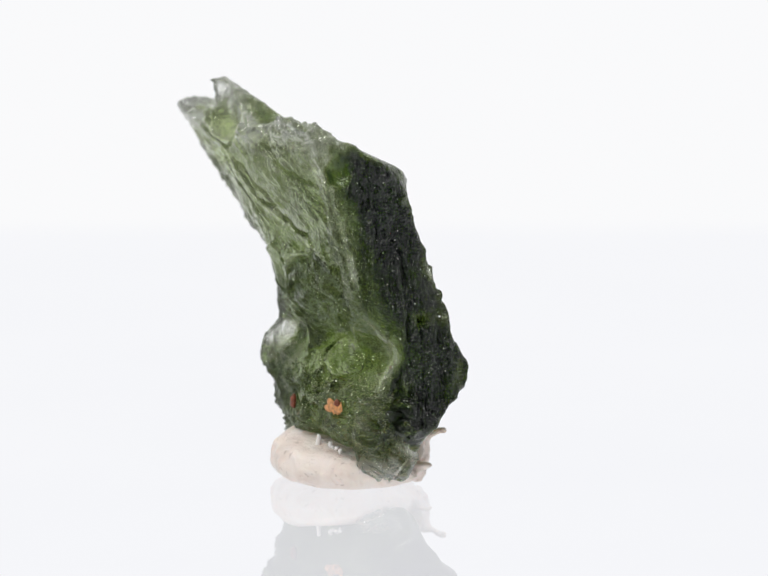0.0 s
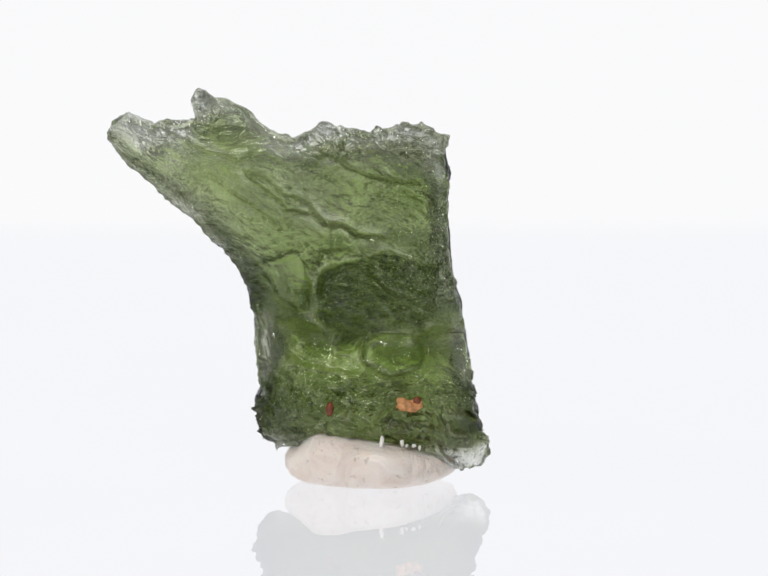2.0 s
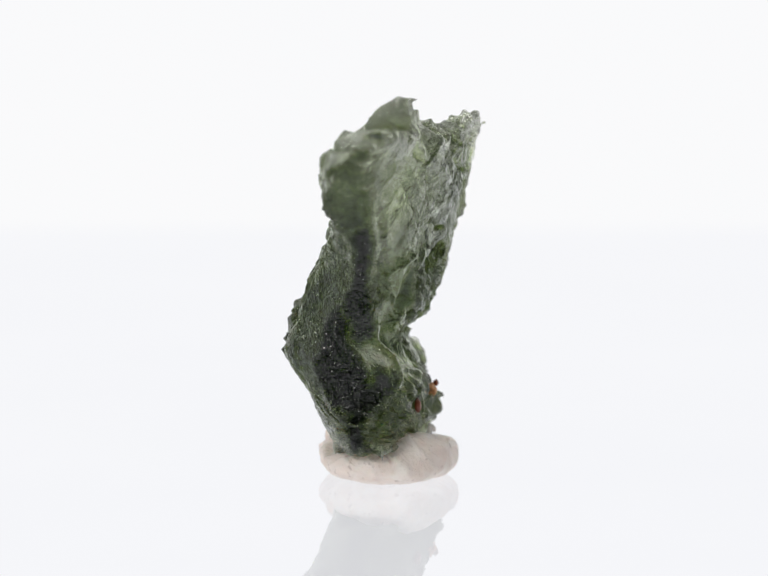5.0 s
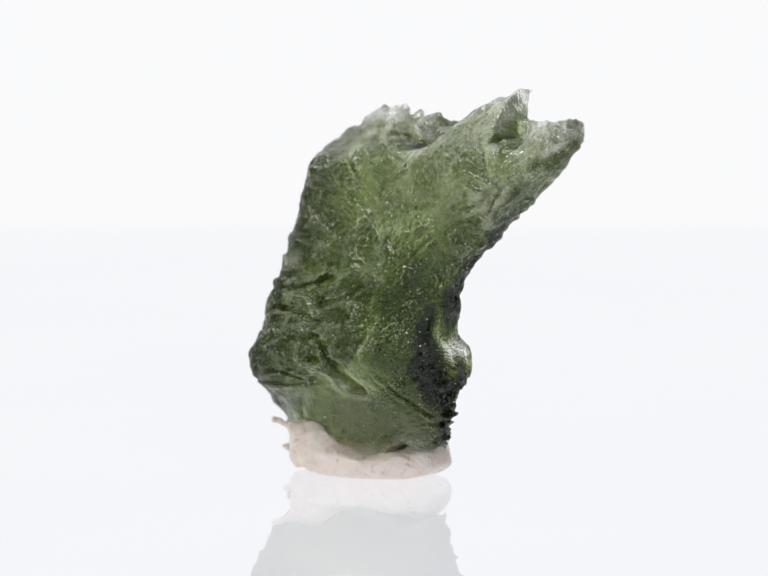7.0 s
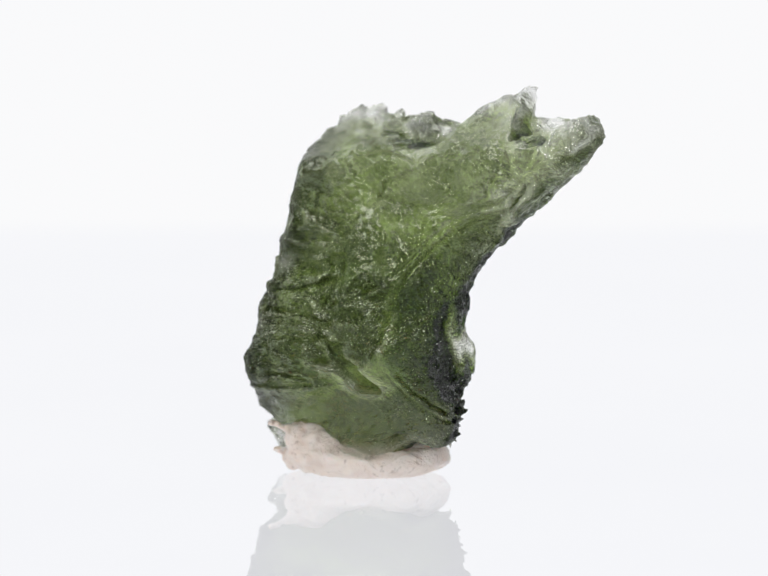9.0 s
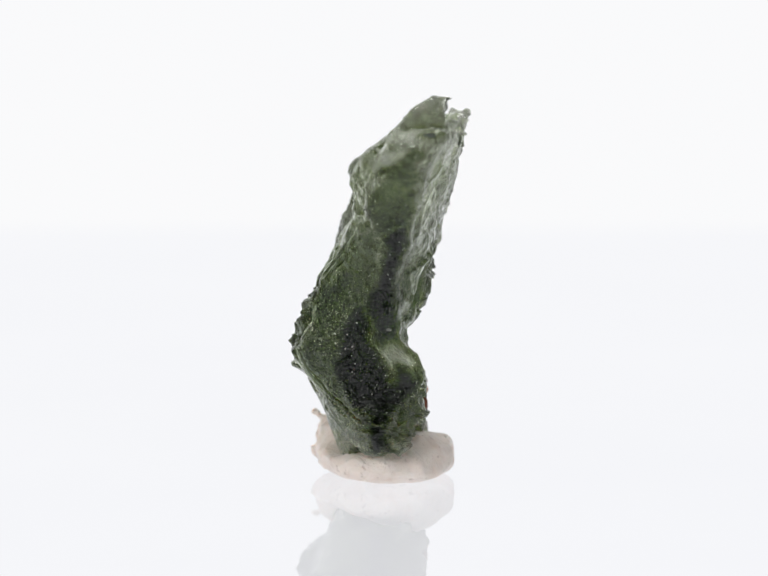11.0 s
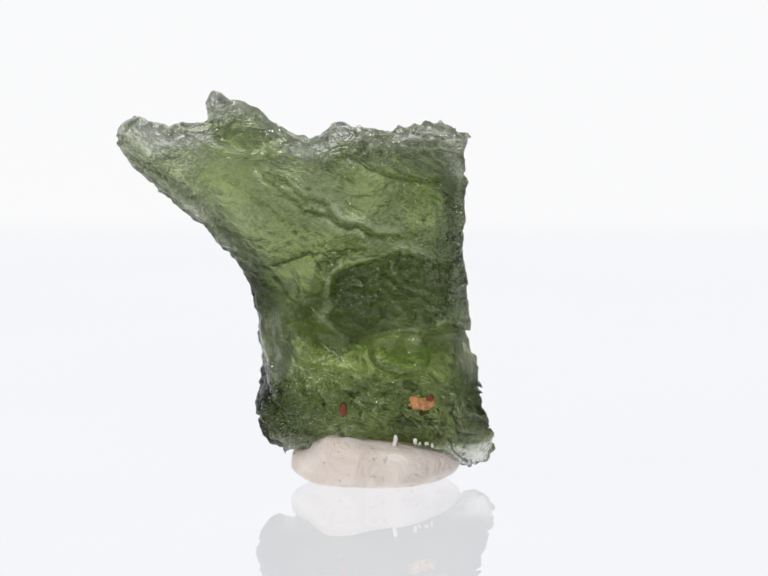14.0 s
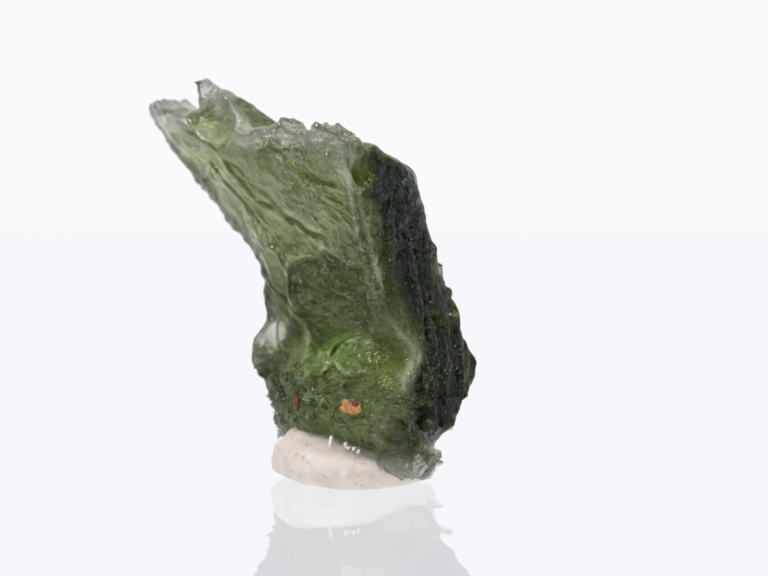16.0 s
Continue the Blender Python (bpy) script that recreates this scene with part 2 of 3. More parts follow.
def skin(field, xs, ys, zs):
    """The surface where field is 0 (negative inside), as vertices and quads: one vertex in each cell that it crosses."""
    inside = field < 0
    nx, ny, nz = field.shape
    total = np.zeros((nx - 1, ny - 1, nz - 1, 3))
    count = np.zeros((nx - 1, ny - 1, nz - 1))
    base = np.stack(np.meshgrid(np.arange(nx - 1), np.arange(ny - 1), np.arange(nz - 1), indexing="ij"), -1)
    corners = [(a, b, c) for a in (0, 1) for b in (0, 1) for c in (0, 1)]
    for a in corners:
        for axis in range(3):
            if a[axis]:
                continue
            b = list(a)
            b[axis] = 1
            fa = field[a[0]:nx - 1 + a[0], a[1]:ny - 1 + a[1], a[2]:nz - 1 + a[2]]
            fb = field[b[0]:nx - 1 + b[0], b[1]:ny - 1 + b[1], b[2]:nz - 1 + b[2]]
            cross = (fa < 0) != (fb < 0)
            share = np.where(cross, fa / np.where(cross, fa - fb, 1), 0)
            for q in range(3):
                total[..., q] += np.where(cross, a[q] + (share if q == axis else 0), 0)
            count += cross
    index = -np.ones(count.shape, int)
    hit = count > 0
    index[hit] = np.arange(hit.sum())
    at = base[hit] + total[hit] / count[hit][:, None]
    step = np.array([xs[1] - xs[0], ys[1] - ys[0], zs[1] - zs[0]])
    verts = at * step + np.array([xs[0], ys[0], zs[0]])
    quads = []
    for axis in range(3):
        u, v = (axis + 1) % 3, (axis + 2) % 3
        lo = [slice(1, n - 1) for n in field.shape]
        lo[axis] = slice(0, field.shape[axis] - 1)
        hi = list(lo)
        hi[axis] = slice(1, field.shape[axis])
        fa, fb = inside[tuple(lo)], inside[tuple(hi)]
        where = np.argwhere(fa != fb)
        flip = fa[fa != fb]
        where = where + np.array([s.start for s in lo])
        ring = []
        for du, dv in ((0, 0), (-1, 0), (-1, -1), (0, -1)):
            cell = where.copy()
            cell[:, u] += du
            cell[:, v] += dv
            ring.append(index[cell[:, 0], cell[:, 1], cell[:, 2]])
        ring = np.stack(ring, 1)
        ring[~flip] = ring[~flip][:, ::-1]
        quads.append(ring)
    return verts, np.concatenate(quads)


def largest_piece(verts, quads):
    """Drops loose crumbs: keeps the one connected piece that has most vertices."""
    root = list(range(len(verts)))

    def top(a):
        while root[a] != a:
            root[a] = root[root[a]]
            a = root[a]
        return a

    for a, b, c, d in quads.tolist():
        a = top(a)
        for q in (b, c, d):
            q = top(q)
            if q != a:
                root[q] = a
    of = np.array([top(a) for a in range(len(verts))])
    names, count = np.unique(of, return_counts=True)
    keep = of == names[count.argmax()]
    number = np.cumsum(keep) - 1
    return verts[keep], number[quads[keep[quads[:, 0]]]]


def skin_mesh(name, verts, quads):
    me = bpy.data.meshes.new(name)
    me.vertices.add(len(verts))
    me.vertices.foreach_set("co", verts.astype(np.float32).ravel())
    me.loops.add(quads.size)
    me.loops.foreach_set("vertex_index", quads.astype(np.int32).ravel())
    me.polygons.add(len(quads))
    me.polygons.foreach_set("loop_start", np.arange(0, quads.size, 4, dtype=np.int32))
    me.update(calc_edges=True)
    me.validate()
    return me


def smooth_max(a, b, k):
    gap = np.clip(0.5 + 0.5 * (a - b) / k, 0, 1)
    return b + (a - b) * gap + k * gap * (1 - gap)


def smooth_min(a, b, k):
    return -smooth_max(-a, -b, k)


def polygon_distance(x, z, corners):
    """Signed distance in a plane to a closed outline, negative inside."""
    best = np.full(x.shape, 1e9)
    within = np.zeros(x.shape, bool)
    for (ax, az), (bx, bz) in zip(corners, corners[1:] + corners[:1]):
        ex, ez = bx - ax, bz - az
        s = np.clip(((x - ax) * ex + (z - az) * ez) / (ex * ex + ez * ez), 0, 1)
        best = np.minimum(best, (x - ax - s * ex) ** 2 + (z - az - s * ez) ** 2)
        if az != bz:
            within ^= ((az > z) != (bz > z)) & (x < ex * (z - az) / ez + ax)
    return np.where(within, -1, 1) * np.sqrt(best)


def bumps(x, z, rows):
    return sum(a * np.exp(-((x - bx) ** 2 + (z - bz) ** 2) / r ** 2) for bx, bz, r, a in rows)


def curved(x, z, c):
    """A cubic sheet over the plate's plane."""
    u, v = (x + 5) / 18, (z - 16) / 18
    k, total = 0, 0
    for i in range(4):
        for j in range(4 - i):
            total = total + c[k] * u ** i * v ** j
            k += 1
    return total


# ---------------------------------------------------------------- the table and the backdrop
def box(bm, x0, x1, y0, y1, z0, z1, bevel=0.0):
    made = bmesh.ops.create_cube(bm, size=1)["verts"]
    for v in made:
        v.co = Vector(((x0 + x1) / 2 + v.co.x * (x1 - x0), (y0 + y1) / 2 + v.co.y * (y1 - y0), (z0 + z1) / 2 + v.co.z * (z1 - z0)))
    if bevel:
        bmesh.ops.bevel(bm, geom=bm.edges[:], offset=bevel, segments=3, affect="EDGES")


SHEET_TOP, BOARD_TOP = -0.0003, -0.00125


def build_table():
    bm = bmesh.new()
    box(bm, -0.5, 0.5, -0.6, 0.2, BOARD_TOP - 0.018, BOARD_TOP, 0.0008)
    board = part("table_top", bm, BOARD)
    tagged(board, "glossy white light table lit from below", "table top", kind="structure")
    bm = bmesh.new()
    bmesh.ops.create_grid(bm, x_segments=1, y_segments=1, size=0.5)
    for v in bm.verts:
        v.co = Vector((v.co.x, -0.2 + v.co.y * 0.8, SHEET_TOP))
    sheet = part("clear_sheet", bm, SHEET)
    tagged(sheet, "thin clear polished acrylic sheet on the white board", "sheet", kind="structure")


def build_backdrop():
    bm = bmesh.new()
    box(bm, -0.9, 0.9, 0.42, 0.43, -0.5, 0.9)
    tagged(part("backdrop", bm, DROP), "plain white backlit studio backdrop", "backdrop", kind="structure")


# ---------------------------------------------------------------- the stone (millimetres, then scaled)
MM = 0.001
OUTLINE = [(-21.8, 29.4), (-21.1, 31), (-19.9, 31.7), (-18.8, 31.2), (-17.5, 30.8), (-16.5, 31.5), (-15.5, 31.4), (-14, 31.2), (-14.5, 32.9), (-13.7, 33.7),
    (-11.3, 33.1), (-10.1, 32.5), (-8.8, 31.2), (-7.6, 30.4), (-5.9, 29.7), (-4.5, 30), (-3.1, 31), (-1.9, 30.6), (-0.2, 30.1), (2.2, 30.6), (4, 31.2),
    (5.5, 30.7), (7.1, 29.9), (6.9, 28.6), (7.4, 26.5), (7.1, 24.6), (7.3, 21.5), (7.7, 17.6), (8.6, 13.5), (9.1, 10.4), (9.5, 7.2), (10.2, 4.6), (10.9,
    3.3), (11, 2.3), (10.5, 1.3), (9.3, 0.7), (8.2, 1), (6.8, 1.5), (4.8, 1.7), (2.7, 1.3), (-1.6, 1.5), (-4.2, 2.2), (-5.9, 3.2), (-7.4, 2.7), (-8.5,
    3.5), (-9.3, 4.7), (-9.4, 6.4), (-8.8, 7.6), (-8.8, 10.6), (-9.2, 11.9), (-9.1, 13.5), (-9.4, 15.3), (-9.7, 16.8), (-10.9, 18.8), (-12.2, 20.1),
    (-14.3, 22.2), (-16.3, 24), (-18.4, 25.9), (-20.5, 27.6)]
FRONT_SHEET = [-5.62, -3.19, -1.17, 0.58, -5.22, 5.08, -0.6, 6.97, -8.02, -1.63]
FRONT_BUMPS = [(0, 1, 2.6, 5.69), (-6, 10, 2.6, -0.67), (4, 2, 1.6, 3.44), (7, 11, 2.6, 1.68), (-12, 33, 2.6, 3.11), (-3, 2, 1.6, 3.6), (-11, 17, 4.2, 2.01), (-4,
    21, 2.6, 0.86), (1, 13, 2.6, 1.01), (-3, 14, 1.6, 0.94), (0, 20, 2.6, 0.65), (8, 5, 1.6, -0.83), (-9, 9, 2.6, -1.29), (3, 9, 2.6, 0.51), (-12, 30,
    1.6, -0.76), (-7, 12, 1.6, -1.04), (-7, 14, 1.6, 0.92), (9, 14, 2.6, 1.23), (-3, 31, 1.6, 2.67), (-2, 4, 1.6, -1.06), (-6, 6, 1.6, -0.93), (4, 4, 1.6,
    -0.81)]
BACK_SHEET = [4.85, -1.85, -10.21, -1.54, 1.79, -8.91, -1.41, -7.65, 8.88, 2.0]
BACK_BUMPS = [(-11, 18, 4.2, -3.05), (1, 18, 4.2, -0.28), (4, 26, 2.6, 2.3), (-3, 12, 2.6, 1.34), (7, 10, 2.6, 1.82), (-4, 23, 2.6, -0.41), (-14, 22, 2.6, -1.65),
    (2, 10, 2.6, 1.45), (-1, 28, 2.6, 2.31), (-6, 28, 2.6, 1.67), (-12, 28, 2.6, 1.37), (1, 6, 2.6, -0.91), (5, 18, 1.6, -1.4), (4, 24, 1.6, -0.8), (-3,
    19, 1.6, -1.11), (-6, 11, 2.6, 0.97), (-16, 29, 1.6, 1.12), (8, 8, 1.6, 1.01), (-9, 29, 1.6, 0.75), (1, 18, 1.6, -1.25), (2, 28, 1.6, 1.27), (6, 27,
    1.6, 1.65)]


def path_distance(x, z, corners):
    """Distance in a plane to an open line of corners, and the side of it (1 to the left of its way)."""
    best, side = np.full(x.shape, 1e9), np.ones(x.shape)
    for (ax, az), (bx, bz) in zip(corners, corners[1:]):
        ex, ez = bx - ax, bz - az
        s = np.clip(((x - ax) * ex + (z - az) * ez) / (ex * ex + ez * ez), 0, 1)
        d = np.hypot(x - ax - s * ex, z - az - s * ez)
        side = np.where(d < best, np.sign(ex * (z - az) - ez * (x - ax)), side)
        best = np.minimum(best, d)
    return best, side


def spot(x, z, cx, cz, rx, rz):
    return np.exp(-((x - cx) / rx) ** 2 - ((z - cz) / rz) ** 2)


def window(v, low, high, soft):
    """1 between low and high, falling to 0 over soft."""
    return np.clip((v - low) / soft + 0.5, 0, 1) * np.clip((high - v) / soft + 0.5, 0, 1)


# broken, scaly band across the front, and glassy smooth patches beside it
BAND = [(-4.0, 18.7), (-3.9, 14.6), (-3.0, 12.5), (-1.8, 11.1), (-0.7, 11.5), (0.3, 12.5), (2.6, 12.1), (5.1, 13.0), (6.7, 14.5), (6.4, 19.3), (1.8, 19.9), (-1.5, 19.0)]
PATCHES = [[(-8.6, 18.4), (-5.7, 19.7), (-4.7, 18.1), (-4.1, 16.4), (-3.9, 14.6), (-5.3, 14.6), (-7.0, 15.9)],
           [(-7.5, 13.6), (-5.3, 13.9), (-3.7, 13.5), (-2.0, 11.4), (0.1, 12.5), (1.6, 12.5), (0.5, 11.7), (0.3, 10), (-0.3, 9.2), (-4.1, 10), (-6.2, 10.2), (-7.0, 12.1)]]
DOME = (2.9, 10.85, 2.6, 1.65)
# the rear: smooth patch, broken ground, and the arc that parts the bevel from the face
REAR_SMOOTH = [(0.2, 23.1), (-3.1, 22.7), (-7.4, 22.7), (-7.0, 21.2), (-2.4, 20.7), (0.0, 21.1)]
REAR_BROKEN = [(2.0, 16.1), (-0.9, 16.6), (-2.5, 17.9), (-5.5, 17.5), (-5.6, 14.3), (-5.1, 11.5), (-3.3, 9.7), (0.5, 10.1), (2.2, 12.1)]
ARC = [(-18.9, 27.5), (-14.7, 23.7), (-11.4, 22.4), (-9.4, 21.2), (-7.8, 19.5), (-6.7, 17.9), (-6.0, 16.3), (-5.7, 14.3), (-5.5, 12.4), (-6.2, 10.0), (-7.2, 8.0), (-8.8, 6.0)]
FRONT_GROOVES = [([(-9.8, 27.0), (-9.0, 26.1), (-7.5, 25.1), (-6.3, 23.8), (-4.0, 23.1)], 0.55, 0.13), ([(-4.3, 23.8), (-3.2, 22.6), (-1.5, 22.2), (-0.3, 21.5), (1.8, 21.3)], 0.85, 0.19),
                 ([(-9.8, 27.0), (-7.9, 26.4), (-6.7, 25.1), (-5.7, 24.8), (-4.2, 24.3)], 0.5, 0.12), ([(-3.2, 28.7), (-1.9, 28.1), (-0.7, 27.3), (1.0, 26.7), (2.8, 26.3), (4.7, 26.0)], 0.55, 0.14),
                 ([(-14.7, 29.2), (-12.7, 28.6), (-10.6, 28.0), (-9.4, 28.4), (-8.3, 29.2)], 0.5, 0.13), ([(-13.0, 26.6), (-10.6, 24.9), (-8.2, 23.4), (-6.8, 22.0)], 0.3, 0.12)]
REAR_GROOVES = [([(-1.6, 24.3), (-2.2, 25.5), (-4.1, 26.2), (-5.7, 26.7)], 0.45, 0.14), ([(-1.6, 24.3), (-1.9, 24.0), (-5.1, 23.9), (-7.3, 23.8), (-9.8, 24.3)], 0.35, 0.12),
                ([(-0.1, 27.6), (-2.2, 28.0), (-5.0, 27.3), (-5.9, 26.5)], 0.45, 0.13), ([(-0.9, 28.4), (-5.2, 28.5), (-6.9, 28.9)], 0.3, 0.12),
                ([(-11.5, 24.1), (-12.7, 24.8), (-14.0, 26.7)], 0.45, 0.13), ([(-11.5, 23.9), (-13.9, 24.5), (-16.0, 26.3)], 0.5, 0.14), ([(-14.7, 28.7), (-15.2, 27.5)], 0.4, 0.12),
                ([(7.9, 14.2), (5.1, 14.3), (2.4, 13.9), (0.2, 13.6)], 0.7, 0.16), ([(4.0, 12.0), (0.5, 12.5)], 0.5, 0.15), ([(7.0, 15.9), (4.3, 16.0), (1.0, 17.2)], 0.5, 0.14)]


def inside(x, z, corners, soft):
    """1 within a closed outline, falling to 0 over soft."""
    return np.clip(0.5 - polygon_distance(x, z, corners) / soft, 0, 1)


def terrace(v, cliff=0.14):
    """Slow rise and sudden fall, over and over: 0 to 1."""
    p = v - np.floor(v)
    return np.minimum(p / (1 - cliff), (1 - p) / cliff)


def side_faces(x, z, edge):
    """1 on the two long sides of the plate, below its thin upper rim."""
    wall = np.clip(1 + (edge + 0.9) / 0.8, 0, 1)
    return wall * np.clip(np.clip((x - 4.5) / 2, 0, 1) * window(z, 4.5, 28.5, 1.5) + np.clip((-3 - x) / 2, 0, 1) * window(z, 2.5, 28 - 0.2 * (x + 10), 2.5), 0, 1)


def stone_crust(x, y, z, edge, front, back):
    """How rough, scaly and painted dark the skin is, 0 to 1."""
    face = np.clip(0.5 + ((front + back) / 2 - y) / 2.0, 0, 1)
    rear = 1 - face
    clump = Lumps(17).fractal(x * 0.35, y * 0.35, z * 0.35, 2)
    c = 0.30 + 0.22 * clump
    c = c + face * (0.5 * inside(x + 0.6 * clump, z + 0.6 * clump, BAND, 0.8) + 0.4 * window(z, -2, 8.6, 1.2))
    c = c + rear * (0.4 * window(x, 0.5, 9, 2.0) * window(z, 8.0, 24 - 0.5 * x, 2.0) + 0.65 * inside(x + 0.6 * clump, z + 0.6 * clump, REAR_BROKEN, 0.8))
    c = c + 0.3 * window(z - 0.12 * x, 28.3, 40, 1.0) * window(x, -5, 9, 1.5)
    # bevel and lower rear: raised to paint in the darkness of deep glass
    d, side = path_distance(x, z, ARC)
    c = c + rear * 0.5 * np.clip(0.5 - d * side / 1.2, 0, 1) * window(z, 2, 25, 3) * np.clip(-(x + 3) / 2, 0, 1) + rear * 0.25 * window(x, -9, -2, 2) * window(z, 1, 9, 2)
    # long sides: coarse grain plus painted-in darkness; the thin lip stays pale
    lip = np.clip(1 - (y - front) / 2.6, 0, 1)
    c = c + 0.6 * side_faces(x, z, edge) * (1 - 0.9 * lip * window(z, 8, 15, 1))
    smooth = np.clip(1.15 - np.sqrt(((x - DOME[0]) / DOME[2]) ** 2 + ((z - DOME[1]) / DOME[3]) ** 2), 0, 0.2) / 0.2
    for patch in PATCHES:
        smooth = np.maximum(smooth, inside(x, z, patch, 0.5))
    c = c * (1 - 0.92 * smooth * face) * (1 - 0.8 * rear * inside(x, z, REAR_SMOOTH, 1.2))
    c = c * np.clip(1 - (stone_scoops(x, y, z) + 0.35) / 0.3, 0.12, 1)
    return np.clip(c, 0.03, 1)


def stone_form(y, X, Z):
    """The stone's large form: a thick plate between a front and a back sheet, cut by its outline."""
    edge = polygon_distance(X, Z, OUTLINE)
    front = curved(X, Z, FRONT_SHEET) + bumps(X, Z, FRONT_BUMPS)
    back = curved(X, Z, BACK_SHEET) + bumps(X, Z, BACK_BUMPS)
    # valley across the front above the lower lobes, and the hollow of the upper back
    front = front + 0.8 * np.exp(-((Z - (12.9 - 0.06 * (X + 9))) / 1.0) ** 2)
    back = back - 1.5 * spot(X, Z, -2.5, 23.5, 6.5, 4.5)
    # shallow smooth hollows of the front
    front = front + 1.6 * spot(X, Z, -5.2, 16.4, 1.3, 2.2) + 2.0 * spot(X, Z, -5.0, 11.7, 1.9, 1.5)
    front = front + 2.0 * spot(X, Z, 2.0, 10.9, 6.0, 1.9)
    # thin lip left standing beside the lower hollow
    front = front + 2.0 * spot(X, Z, -6.4, 11.8, 1.4, 1.9) - 0.6 * np.exp(-((X + 8.7) / 0.6) ** 2) * window(Z, 8.5, 14.5, 1.5)
    # slimmer arm that leans forwards, fuller upper rear edge
    front = front + 0.3 * spot(X, Z, -21, 29.5, 3.0, 3.5) + 0.5 * spot(X, Z, -14, 25, 3.0, 3.0)
    back = back - 0.3 * spot(X, Z, -20.5, 29.5, 3.6, 3.8) + 0.8 * spot(X, Z, 6.5, 25, 2.5, 3.5) + 1.4 * spot(X, Z, 9.5, 9, 2.0, 3.0)
    front = front - 0.8 * spot(X, Z, 9.2, 4.5, 2.0, 3.2)
    # bevel from the rear arc down to the inner edge
    d, side = path_distance(X, Z, ARC)
    back = back - np.where(side < 0, np.minimum(0.45 * d, 2.0), 0)
    # flat drop-shaped dome
    q = ((X - DOME[0]) / DOME[2]) ** 2 + ((Z - DOME[1]) / DOME[3]) ** 2
    front = front - 0.8 * np.maximum(0, 1 - q) ** 0.45
    f = smooth_max(front[:, None, :] - y, y - back[:, None, :], 0.6)
    # the rear stands back from the outline, so that a thin front flange juts out along parts of the rim
    inset = 0.5 * window(Z, 9, 16.5, 2.5) * np.clip((-4 - X) / 2, 0, 1) + 1.0 * window(Z, 29.2, 40, 1.0) * window(X, 1.5, 12, 1.5)
    inset = inset + 1.5 * window(X, -18, -14.2, 0.8) * window(Z, 28, 40, 1) + 2.0 * window(Z, -2, 4.2, 1.5) * window(X, 7.2, 14, 1.5) + 0.8 * window(X, -8, 0, 2) * window(Z, 27, 40, 1.5) + 1.2 * window(X, -5, -1.5, 0.8) * window(Z, 28.5, 40, 1.0)
    soft = 0.35 + 1.1 * spot(X, Z, -21, 30, 3.5, 3.5) + 1.0 * spot(X, Z, -13.5, 33, 2.0, 2.0)
    rearward = np.clip((y - (front[:, None, :] + 2.1)) / 0.9, 0, 1)
    f = smooth_max(f, edge[:, None, :] + inset[:, None, :] * rearward, soft[:, None, :])
    return f, edge, front, back


